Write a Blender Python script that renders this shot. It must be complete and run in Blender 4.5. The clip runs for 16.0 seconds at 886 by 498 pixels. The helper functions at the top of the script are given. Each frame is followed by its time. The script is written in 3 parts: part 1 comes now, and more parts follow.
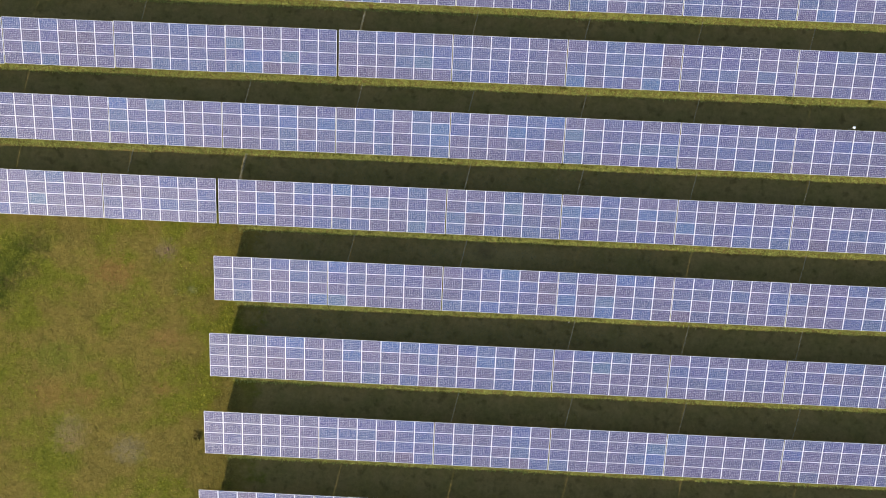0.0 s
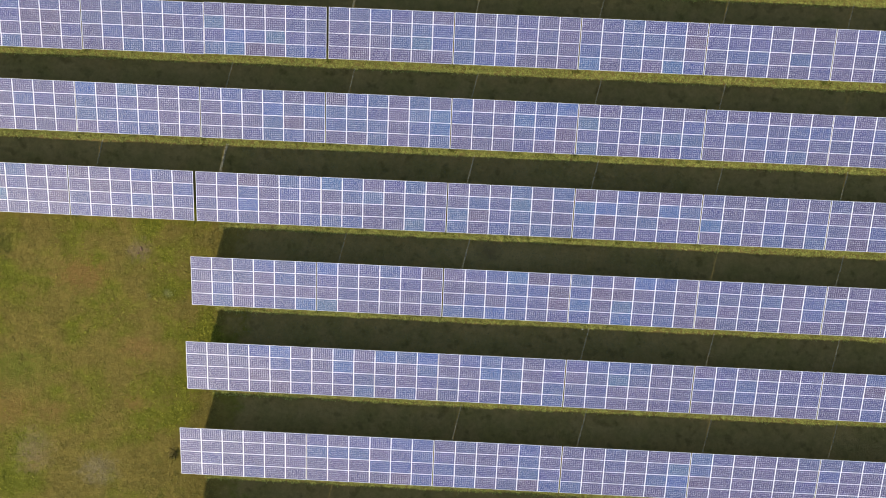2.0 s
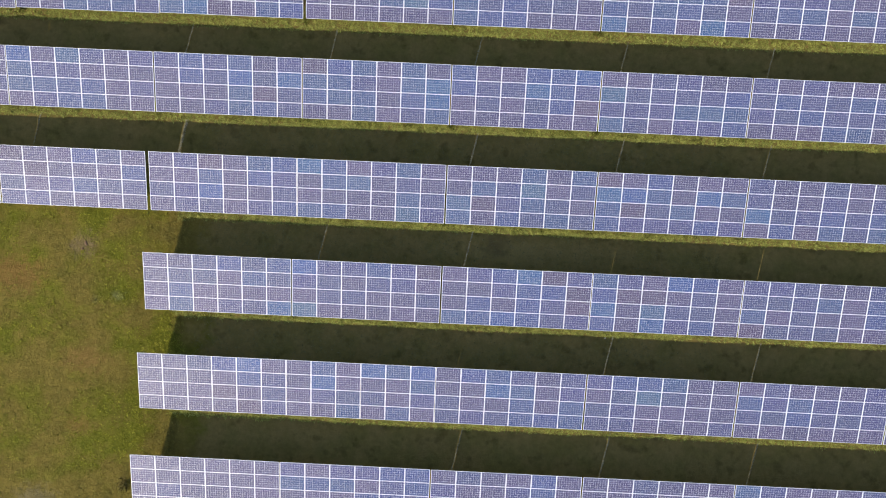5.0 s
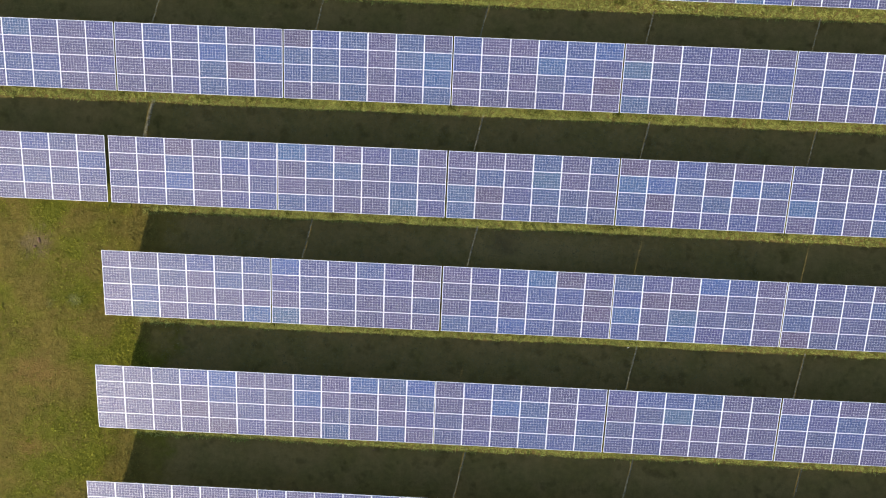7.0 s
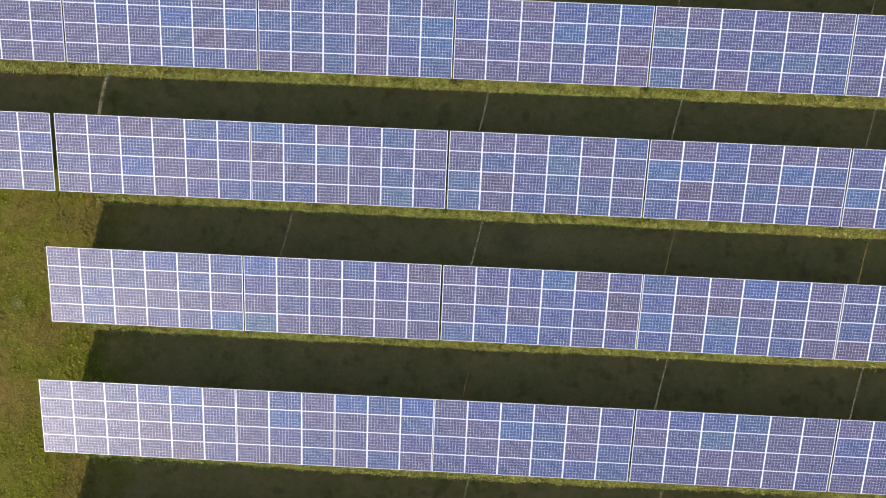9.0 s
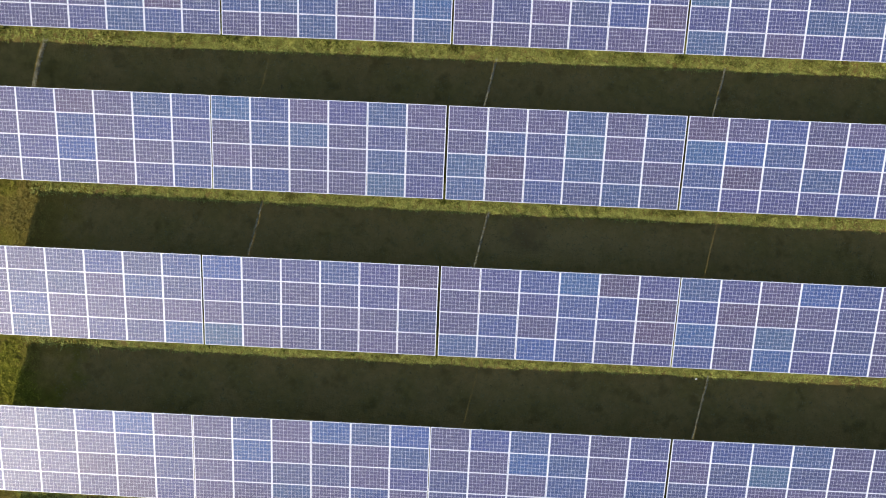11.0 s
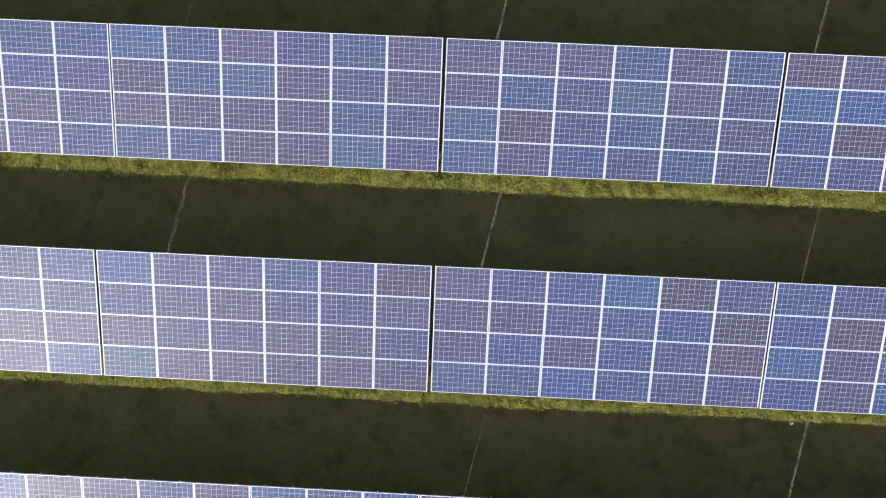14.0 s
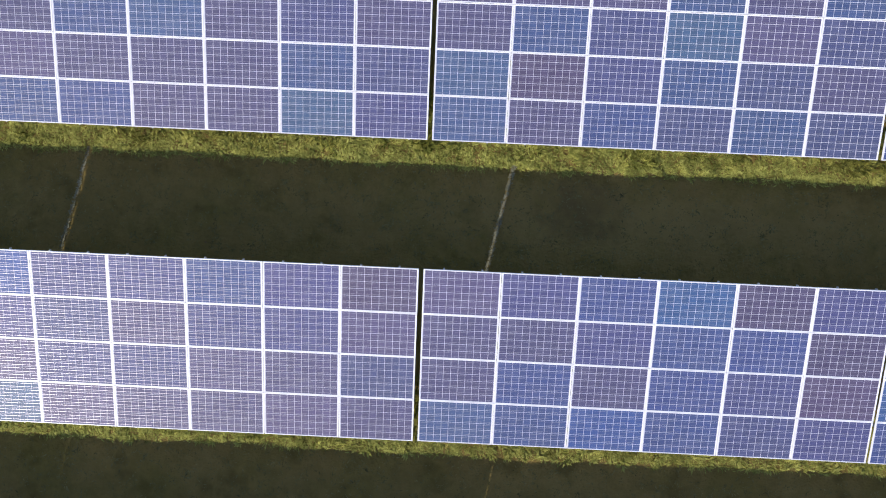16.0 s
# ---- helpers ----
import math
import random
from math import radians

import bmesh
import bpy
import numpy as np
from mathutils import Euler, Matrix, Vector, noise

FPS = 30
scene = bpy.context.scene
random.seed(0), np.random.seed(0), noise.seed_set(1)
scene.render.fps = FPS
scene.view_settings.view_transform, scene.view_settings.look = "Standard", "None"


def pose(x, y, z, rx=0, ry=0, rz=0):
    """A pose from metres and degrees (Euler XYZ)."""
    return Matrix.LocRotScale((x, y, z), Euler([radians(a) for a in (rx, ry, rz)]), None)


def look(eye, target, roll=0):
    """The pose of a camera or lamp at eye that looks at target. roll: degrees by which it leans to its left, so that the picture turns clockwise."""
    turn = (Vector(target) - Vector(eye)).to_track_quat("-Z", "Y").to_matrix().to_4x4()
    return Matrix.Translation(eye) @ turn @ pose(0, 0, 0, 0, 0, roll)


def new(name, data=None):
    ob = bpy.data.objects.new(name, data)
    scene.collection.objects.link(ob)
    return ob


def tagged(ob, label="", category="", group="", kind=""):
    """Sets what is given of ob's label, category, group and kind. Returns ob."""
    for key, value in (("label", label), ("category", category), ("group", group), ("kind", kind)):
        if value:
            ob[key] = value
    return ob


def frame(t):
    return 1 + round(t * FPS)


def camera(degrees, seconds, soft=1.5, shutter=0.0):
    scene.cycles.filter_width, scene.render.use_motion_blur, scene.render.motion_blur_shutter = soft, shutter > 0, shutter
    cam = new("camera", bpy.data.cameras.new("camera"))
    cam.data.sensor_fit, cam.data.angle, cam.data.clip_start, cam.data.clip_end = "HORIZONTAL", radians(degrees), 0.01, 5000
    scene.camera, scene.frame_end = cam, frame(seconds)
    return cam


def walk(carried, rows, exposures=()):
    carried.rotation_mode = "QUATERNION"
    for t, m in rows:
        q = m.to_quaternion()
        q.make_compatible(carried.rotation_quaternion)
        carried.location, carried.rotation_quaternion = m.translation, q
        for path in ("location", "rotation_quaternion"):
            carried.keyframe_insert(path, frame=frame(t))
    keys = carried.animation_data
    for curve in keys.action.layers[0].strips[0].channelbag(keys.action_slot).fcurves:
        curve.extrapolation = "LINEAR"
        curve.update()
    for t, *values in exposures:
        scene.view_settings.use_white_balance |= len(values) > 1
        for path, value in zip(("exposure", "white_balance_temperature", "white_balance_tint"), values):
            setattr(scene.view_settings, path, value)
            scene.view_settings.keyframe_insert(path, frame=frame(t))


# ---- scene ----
cam = camera(51.4, 16.0, soft=1.0)
ROWS = [
    (0.0, 0.952, -0.855, 82.160, 1.748, 0.672, 2.710),
    (0.5, 0.931, -0.744, 80.295, 1.740, 0.702, 2.714),
    (1.0, 0.914, -0.644, 78.427, 1.716, 0.714, 2.713),
    (1.5, 0.899, -0.555, 76.557, 1.660, 0.730, 2.720),
    (2.0, 0.888, -0.477, 74.684, 1.618, 0.735, 2.717),
    (2.5, 0.879, -0.409, 72.809, 1.582, 0.709, 2.714),
    (3.0, 0.873, -0.349, 70.932, 1.528, 0.687, 2.703),
    (3.5, 0.869, -0.298, 69.052, 1.462, 0.691, 2.704),
    (4.0, 0.867, -0.255, 67.170, 1.393, 0.694, 2.716),
    (4.5, 0.867, -0.220, 65.286, 1.337, 0.716, 2.718),
    (5.0, 0.868, -0.191, 63.401, 1.295, 0.750, 2.713),
    (5.5, 0.870, -0.169, 61.513, 1.267, 0.791, 2.705),
    (6.0, 0.873, -0.151, 59.624, 1.251, 0.834, 2.698),
    (6.5, 0.876, -0.139, 57.733, 1.248, 0.872, 2.694),
    (7.0, 0.880, -0.131, 55.841, 1.257, 0.902, 2.699),
    (7.5, 0.884, -0.127, 53.947, 1.254, 0.937, 2.714),
    (8.0, 0.887, -0.126, 52.052, 1.241, 0.995, 2.729),
    (8.5, 0.890, -0.127, 50.155, 1.220, 1.043, 2.720),
    (9.0, 0.893, -0.130, 48.258, 1.224, 1.073, 2.707),
    (9.5, 0.894, -0.135, 46.359, 1.254, 1.092, 2.702),
    (10.0, 0.894, -0.140, 44.459, 1.297, 1.104, 2.703),
    (10.5, 0.893, -0.145, 42.559, 1.339, 1.115, 2.710),
    (11.0, 0.890, -0.150, 40.657, 1.367, 1.130, 2.721),
    (11.5, 0.884, -0.153, 38.756, 1.366, 1.153, 2.735),
    (12.0, 0.876, -0.154, 36.853, 1.324, 1.191, 2.752),
    (12.5, 0.866, -0.154, 34.950, 1.331, 1.155, 2.763),
    (13.0, 0.853, -0.150, 33.047, 1.369, 1.123, 2.766),
    (13.5, 0.836, -0.142, 31.143, 1.410, 1.116, 2.768),
    (14.0, 0.816, -0.130, 29.239, 1.424, 1.131, 2.756),
    (14.5, 0.793, -0.114, 27.335, 1.447, 1.093, 2.746),
    (15.0, 0.765, -0.092, 25.431, 1.436, 1.003, 2.724),
    (15.5, 0.734, -0.063, 23.527, 1.434, 0.842, 2.704),
    (16.0, 0.698, -0.029, 21.623, 1.434, 0.692, 2.702),
]
walk(cam, [(t, pose(x, y, z, rx, ry, rz)) for t, x, y, z, rx, ry, rz in ROWS],
     [(0.0, 0.49, 6850, 14), (6.5, 0.42, 6740, 13), (9.0, 0.42, 6680, 14), (12.5, 0.25, 6630, 14), (14.5, 0.29, 6600, 15), (16.0, 0.36, 6480, 18)])

# ---- daylight ----
SUN = Vector((-2.03, -2.53, 2.15)).normalized()
world = bpy.data.worlds.new("daylight")
scene.world = world
world.use_nodes = True
wn = world.node_tree
sky = wn.nodes.new("ShaderNodeTexSky")
sky.sky_type, sky.sun_disc = "NISHITA", False
sky.ozone_density, sky.dust_density = 1.6, 0.7
sky.sun_elevation = math.asin(SUN.z)
sky.sun_rotation = math.atan2(SUN.x, SUN.y)
wn.links.new(sky.outputs[0], wn.nodes["Background"].inputs[0])
wn.nodes["Background"].inputs[1].default_value = 0.138
sun = new("sun", bpy.data.lights.new("sun", "SUN"))
sun.data.energy, sun.data.angle, sun.data.color = 2.8, radians(0.53), (1.0, 0.95, 0.83)
sun.matrix_world = look(SUN * 120, (0, 0, 0))


# ---- materials ----
def material(name, rough=0.8, metal=0.0, spec=0.5):
    m = bpy.data.materials.new(name)
    m.use_nodes = True
    b = m.node_tree.nodes["Principled BSDF"]
    b.inputs["Roughness"].default_value = rough
    b.inputs["Metallic"].default_value = metal
    b.inputs["Specular IOR Level"].default_value = spec
    return m, m.node_tree, b


def node(nt, kind, **values):
    n = nt.nodes.new(kind)
    for key, value in values.items():
        n.inputs[key].default_value = value
    return n


def noise_at(nt, vec, scale, detail=4.0, rough=0.6):
    n = node(nt, "ShaderNodeTexNoise", Scale=scale, Detail=detail, Roughness=rough)
    nt.links.new(vec, n.inputs["Vector"])
    return n.outputs["Fac"]


def ramp(nt, fac, *stops):
    n = nt.nodes.new("ShaderNodeValToRGB")
    e = n.color_ramp.elements
    while len(e) < len(stops):
        e.new(0.5)
    for el, (at, col) in zip(e, stops):
        el.position, el.color = at, (*col, 1)
    nt.links.new(fac, n.inputs[0])
    return n.outputs[0]


def mix(nt, fac, a, b, blend="MIX"):
    n = nt.nodes.new("ShaderNodeMix")
    n.data_type, n.blend_type = "RGBA", blend
    for sock, v in ((n.inputs[0], fac), (n.inputs[6], a), (n.inputs[7], b)):
        if isinstance(v, (int, float)):
            sock.default_value = v
        elif isinstance(v, tuple):
            sock.default_value = (*v, 1)
        else:
            nt.links.new(v, sock)
    return n.outputs[2]


def math_node(nt, op, a, b=0.0, c=0.0):
    n = nt.nodes.new("ShaderNodeMath")
    n.operation = op
    for sock, v in zip(n.inputs, (a, b, c)):
        if isinstance(v, (int, float)):
            sock.default_value = v
        else:
            nt.links.new(v, sock)
    return n.outputs[0]


def bump(nt, b, height, strength, distance):
    n = node(nt, "ShaderNodeBump", Strength=strength, Distance=distance)
    nt.links.new(height, n.inputs["Height"])
    nt.links.new(n.outputs[0], b.inputs["Normal"])


def coords(nt, kind="Object"):
    return nt.nodes.new("ShaderNodeTexCoord").outputs[kind]


def meadow_material():
    m, nt, b = material("meadow_grass", 0.95, spec=0.15)
    p = coords(nt)
    wide = noise_at(nt, p, 0.14, 3)
    mid = noise_at(nt, p, 0.55, 4)
    tuft = noise_at(nt, p, 2.6, 5, 0.7)
    fine = noise_at(nt, p, 14.0, 4, 0.7)
    green = ramp(nt, tuft, (0.26, (0.092, 0.100, 0.009)), (0.52, (0.143, 0.145, 0.014)), (0.76, (0.200, 0.188, 0.022)))
    dry = ramp(nt, tuft, (0.30, (0.170, 0.122, 0.026)), (0.60, (0.225, 0.162, 0.037)), (0.80, (0.262, 0.200, 0.056)))
    patch = ramp(nt, math_node(nt, "ADD", math_node(nt, "MULTIPLY", wide, 0.6), math_node(nt, "MULTIPLY", mid, 0.4)),
                 (0.41, (0, 0, 0)), (0.54, (1, 1, 1)))
    col = mix(nt, math_node(nt, "MULTIPLY", patch, 0.85), green, dry)
    col = mix(nt, 0.75, col, ramp(nt, fine, (0.28, (0.74, 0.76, 0.70)), (0.48, (1.02, 1.02, 1.0)), (0.70, (1.22, 1.20, 1.12))), "MULTIPLY")
    # among the rows the sward is thin and the soil shows
    xyz = nt.nodes.new("ShaderNodeSeparateXYZ")
    nt.links.new(p, xyz.inputs[0])
    rag = math_node(nt, "MULTIPLY", math_node(nt, "SUBTRACT", mid, 0.5), 5.0)
    east = math_node(nt, "ADD", math_node(nt, "MULTIPLY_ADD", xyz.outputs[0], 0.7, 11.8), rag)
    north = math_node(nt, "ADD", math_node(nt, "MULTIPLY_ADD", xyz.outputs[1], 0.7, -2.6), rag)
    worn = node(nt, "ShaderNodeClamp")
    nt.links.new(math_node(nt, "MAXIMUM", east, north), worn.inputs[0])
    field = worn.outputs[0]
    for axis_out, sign, off in ((0, -0.4, 20.0), (0, 0.4, 21.5), (1, -0.4, 12.8), (1, 0.4, 10.6)):
        edge = node(nt, "ShaderNodeClamp")
        nt.links.new(math_node(nt, "ADD", math_node(nt, "MULTIPLY_ADD", xyz.outputs[axis_out], sign, off), rag), edge.inputs[0])
        field = math_node(nt, "MULTIPLY", field, edge.outputs[0])
    soil = ramp(nt, math_node(nt, "ADD", math_node(nt, "MULTIPLY", tuft, 0.5), math_node(nt, "MULTIPLY", mid, 0.5)),
                (0.36, (0.218, 0.153, 0.051)), (0.50, (0.272, 0.192, 0.065)), (0.64, (0.326, 0.230, 0.081)))
    blotch = noise_at(nt, p, 1.05, 3, 0.55)
    soil = mix(nt, 1.0, soil, ramp(nt, blotch, (0.33, (0.62, 0.62, 0.60)), (0.44, (1.0, 1.0, 1.0))), "MULTIPLY")
    col = mix(nt, math_node(nt, "MULTIPLY", field, 0.68), col, soil)
    # worn, grey-brown bare spots and other toned patches, each with its own ragged edge
    for x, y, rx, ry, tone, amount in BARE_AND_TONED:
        away = nt.nodes.new("ShaderNodeVectorMath")
        away.operation = "SUBTRACT"
        nt.links.new(p, away.inputs[0])
        away.inputs[1].default_value = (x, y, 0)
        sq = nt.nodes.new("ShaderNodeVectorMath")
        sq.operation = "MULTIPLY"
        nt.links.new(away.outputs[0], sq.inputs[0])
        sq.inputs[1].default_value = (1 / rx, 1 / ry, 0)
        ln = nt.nodes.new("ShaderNodeVectorMath")
        ln.operation = "LENGTH"
        nt.links.new(sq.outputs[0], ln.inputs[0])
        edge = math_node(nt, "ADD", ln.outputs["Value"], math_node(nt, "MULTIPLY", math_node(nt, "SUBTRACT", noise_at(nt, p, 1.7, 5, 0.75), 0.5), 2.2))
        mask = ramp(nt, edge, (0.25, (1, 1, 1)), (1.0, (0, 0, 0)))
        col = mix(nt, math_node(nt, "MULTIPLY", mask, amount), col, tone)
    nt.links.new(col, b.inputs["Base Color"])
    h = math_node(nt, "ADD", math_node(nt, "MULTIPLY", tuft, 0.7), math_node(nt, "MULTIPLY", fine, 0.45))
    bump(nt, b, h, 0.95, 0.14)
    return m


def blade_material(name, dark, light, dry=0.7):
    m, nt, b = material(name, 0.85, spec=0.08)
    r = nt.nodes.new("ShaderNodeNewGeometry").outputs["Random Per Island"]
    wide = noise_at(nt, coords(nt), 0.14, 3)
    col = ramp(nt, r, (0.0, dark), (1.0, light))
    col = mix(nt, ramp(nt, wide, (0.46, (0, 0, 0)), (0.56, (dry, dry, dry))), col, (0.225, 0.168, 0.048))
    tone = noise_at(nt, coords(nt), 2.3, 4, 0.7)
    col = mix(nt, 1.0, col, ramp(nt, tone, (0.32, (0.62, 0.60, 0.60)), (0.50, (1.0, 1.0, 1.0)), (0.68, (1.18, 1.12, 1.1))), "MULTIPLY")
    lump = noise_at(nt, coords(nt), 6.5, 2, 0.5)
    col = mix(nt, 1.0, col, ramp(nt, lump, (0.34, (0.80, 0.82, 0.78)), (0.48, (1.02, 1.02, 1.0)), (0.66, (1.24, 1.20, 1.16))), "MULTIPLY")
    nt.links.new(col, b.inputs["Base Color"])
    return m


def cell_material(name, colour, spread):
    """Blue polycrystalline silicon under slightly dusty textured glass."""
    m, nt, b = material(name, 0.45, spec=0.23)
    info = nt.nodes.new("ShaderNodeObjectInfo")
    p = coords(nt)
    isle = nt.nodes.new("ShaderNodeNewGeometry").outputs["Random Per Island"]
    grain = node(nt, "ShaderNodeTexVoronoi", Scale=42.0)
    nt.links.new(p, grain.inputs["Vector"])
    shade = math_node(nt, "ADD", math_node(nt, "MULTIPLY", info.outputs["Random"], spread),
                      math_node(nt, "ADD", math_node(nt, "MULTIPLY", isle, 0.22), 0.89 - spread / 2))
    lo = tuple(c * 0.93 for c in colour)
    hi = tuple(min(1, c * 1.07) for c in colour)
    col = mix(nt, grain.outputs["Color"], lo, hi)
    hsv = node(nt, "ShaderNodeHueSaturation")
    nt.links.new(col, hsv.inputs["Color"])
    nt.links.new(shade, hsv.inputs["Value"])
    nt.links.new(math_node(nt, "MULTIPLY_ADD", info.outputs["Random"], 0.022, 0.492), hsv.inputs["Hue"])
    dust = noise_at(nt, p, 1.6, 5, 0.65)
    col = mix(nt, ramp(nt, dust, (0.40, (0.04, 0.04, 0.04)), (0.85, (0.20, 0.20, 0.20))), hsv.outputs[0], (0.33, 0.33, 0.38))
    nt.links.new(col, b.inputs["Base Color"])
    b.inputs["Coat Weight"].default_value = 0.022
    b.inputs["Coat Roughness"].default_value = 0.24
    b.inputs["Coat IOR"].default_value = 1.45
    return m


def plain_material(name, colour, rough, metal=0.0, scale=6.0, vary=0.12):
    m, nt, b = material(name, rough, metal)
    n = noise_at(nt, coords(nt), scale, 5, 0.65)
    nt.links.new(ramp(nt, n, (0.3, tuple(c * (1 - vary) for c in colour)), (0.7, tuple(min(1, c * (1 + vary)) for c in colour))), b.inputs["Base Color"])
    nt.links.new(math_node(nt, "MULTIPLY_ADD", n, 0.25, rough - 0.12), b.inputs["Roughness"])
    return m


# bare spots and toned patches of the ground: x, y, radii, colour, strength
BARE_AND_TONED = [
    (-24.9, 0.3, 1.3, 1.2, (0.205, 0.146, 0.066), 0.80),
    (-29.4, -1.8, 2.7, 1.8, (0.240, 0.135, 0.036), 0.85),
    (-32.6, -16.3, 1.9, 2.2, (0.255, 0.180, 0.080), 0.65),
    (-27.3, -17.6, 2.0, 1.6, (0.215, 0.172, 0.092), 0.60),
    (-34.6, -13.0, 2.8, 1.7, (0.240, 0.142, 0.036), 0.65),
    (-31.0, -13.0, 1.6, 1.2, (0.240, 0.142, 0.036), 0.50),
    (-24.7, -12.1, 1.3, 0.9, (0.240, 0.142, 0.036), 0.60),
    (-34.2, -9.6, 3.0, 2.0, (0.120, 0.152, 0.012), 0.60),
    # paler soil tone that brightens the shaded band behind a middle row
    (4.5, 1.3, 7.5, 1.3, (0.360, 0.252, 0.090), 0.50),
    (-24.4, -7.6, 2.2, 1.4, (0.230, 0.138, 0.038), 0.75),
    (-22.4, -3.1, 0.5, 0.45, (0.200, 0.190, 0.080), 0.55),
    (3.6, 1.5, 1.1, 0.9, (0.120, 0.085, 0.036), 0.60),
]
MEADOW = meadow_material()
BLADE = blade_material("grass_blade", (0.140, 0.150, 0.014), (0.300, 0.285, 0.036))
LUSH = blade_material("lush_grass_blade", (0.222, 0.236, 0.050), (0.420, 0.426, 0.112), 0.08)
SPARSE = blade_material("thin_dry_grass_blade", (0.150, 0.132, 0.050), (0.240, 0.212, 0.088), 0.2)
# its paleness puts the tone of the sun slits into the blades
SLIT_STRAW = blade_material("slit_light_straw_blade", (0.250, 0.238, 0.150), (0.370, 0.352, 0.235), 0.05)
TALL = blade_material("tall_grass_blade", (0.095, 0.110, 0.020), (0.205, 0.215, 0.044), 0.2)
WEED = blade_material("weed_leaf", (0.018, 0.030, 0.008), (0.050, 0.070, 0.016))
LEAF = blade_material("tree_leaf", (0.035, 0.065, 0.012), (0.090, 0.120, 0.025))
BARK = plain_material("bark", (0.12, 0.09, 0.065), 0.9, 0.0, 9.0, 0.35)
FRAME = plain_material("anodised_frame", (0.91, 0.91, 0.93), 0.45, 0.1, 5.0, 0.06)
SHEET = plain_material("white_backsheet", (0.80, 0.80, 0.88), 0.45, 0.0, 3.0, 0.06)
STEEL = plain_material("galvanised_steel", (0.50, 0.51, 0.53), 0.5, 0.7, 14.0, 0.2)
RAIL = plain_material("aluminium_rail", (0.66, 0.66, 0.68), 0.45, 0.6, 10.0, 0.1)
BUSBAR = plain_material("silver_busbar", (0.42, 0.41, 0.45), 0.40, 0.85, 20.0, 0.05)
PLASTIC = plain_material("white_plastic", (0.82, 0.82, 0.80), 0.4, 0.0, 8.0, 0.05)
STONE = plain_material("weathered_stone", (0.215, 0.130, 0.080), 0.9, 0.0, 6.0, 0.35)
STONE.node_tree.nodes["Principled BSDF"].inputs["Specular IOR Level"].default_value = 0.1
TINTS = {
    "v": cell_material("violet_cells", (0.089, 0.084, 0.179), 0.13),
    "n": cell_material("navy_cells", (0.070, 0.084, 0.199), 0.13),
    "b": cell_material("blue_cells", (0.055, 0.093, 0.226), 0.11),
    "a": cell_material("bright_blue_cells", (0.047, 0.111, 0.270), 0.08),
    "t": cell_material("teal_cells", (0.060, 0.118, 0.230), 0.08),
    "r": cell_material("brownish_cells", (0.091, 0.075, 0.148), 0.11),
}


# ---- mesh helpers ----
def add_box(bm, x0, x1, y0, y1, z0, z1, m=None):
    vs = [bm.verts.new((x, y, z)) for z in (z0, z1) for x, y in ((x0, y0), (x1, y0), (x1, y1), (x0, y1))]
    if m is not None:
        for v in vs:
            v.co = m @ v.co
    for f in ((3, 2, 1, 0), (4, 5, 6, 7), (0, 1, 5, 4), (1, 2, 6, 5), (2, 3, 7, 6), (3, 0, 4, 7)):
        bm.faces.new([vs[i] for i in f])


def mesh_of(name, bm, *mats, smooth=False):
    me = bpy.data.meshes.new(name)
    bmesh.ops.recalc_face_normals(bm, faces=bm.faces)
    bm.to_mesh(me)
    bm.free()
    for m in mats:
        me.materials.append(m)
    if smooth:
        me.polygons.foreach_set("use_smooth", [True] * len(me.polygons))
    return me


def child(name, data, parent, m=None, label=""):
    ob = new(name, data)
    ob.parent = parent
    if m is not None:
        ob.matrix_local = m
    return tagged(ob, label)


def cylinder(bm, a, b, r0, r1, seg=8):
    a, b = Vector(a), Vector(b)
    turn = (b - a).to_track_quat("Z", "Y").to_matrix()
    rings = [[bm.verts.new(c + turn @ Vector((r * math.cos(2 * math.pi * i / seg), r * math.sin(2 * math.pi * i / seg), 0))) for i in range(seg)]
             for c, r in ((a, r0), (b, r1))]
    for i in range(seg):
        bm.faces.new((rings[0][i], rings[0][(i + 1) % seg], rings[1][(i + 1) % seg], rings[1][i]))
    bm.faces.new(rings[0][::-1])
    bm.faces.new(rings[1])


# ---- ground: one sheet to the horizon, finely rolling where the rows stand ----
def swell(x, y):
    return (0.10 * noise.noise((x * 0.13, y * 0.16, 3.1)) + 0.070 * noise.noise((x * 0.62, y * 0.62, 7.7))
            + 0.055 * noise.noise((x * 1.7, y * 1.7, 1.3)) + 0.020 * noise.noise((x * 4.1, y * 4.1, 2.2))
            + 0.06 * math.exp(-((y + 4.2) / 2.4) ** 2) / (1 + math.exp(-(x + 11) / 1.6))
            + 0.11 * math.exp(-((y + 11.0) / 2.2) ** 2) / (1 + math.exp(-(x + 7) / 1.6))
            + (0.09 + 0.07 / (1 + math.exp((x + 14) / 2))) * math.exp(-((y - 9.3) / 2.0) ** 2)
            + 0.13 * math.exp(-((y - 23.0) / 2.0) ** 2) / (1 + math.exp(-(x + 4) / 2))
            + 0.13 * math.exp(-((y - 2.5) / 2.0) ** 2) / (1 + math.exp(-(x - 17) / 2.5)))


def axis(lo, hi, step):
    near = list(np.arange(lo, hi + 1e-6, step))
    out = [4, 10, 22, 50, 120, 300, 800, 2200]
    return [lo - d for d in out[::-1]] + near + [hi + d for d in out]


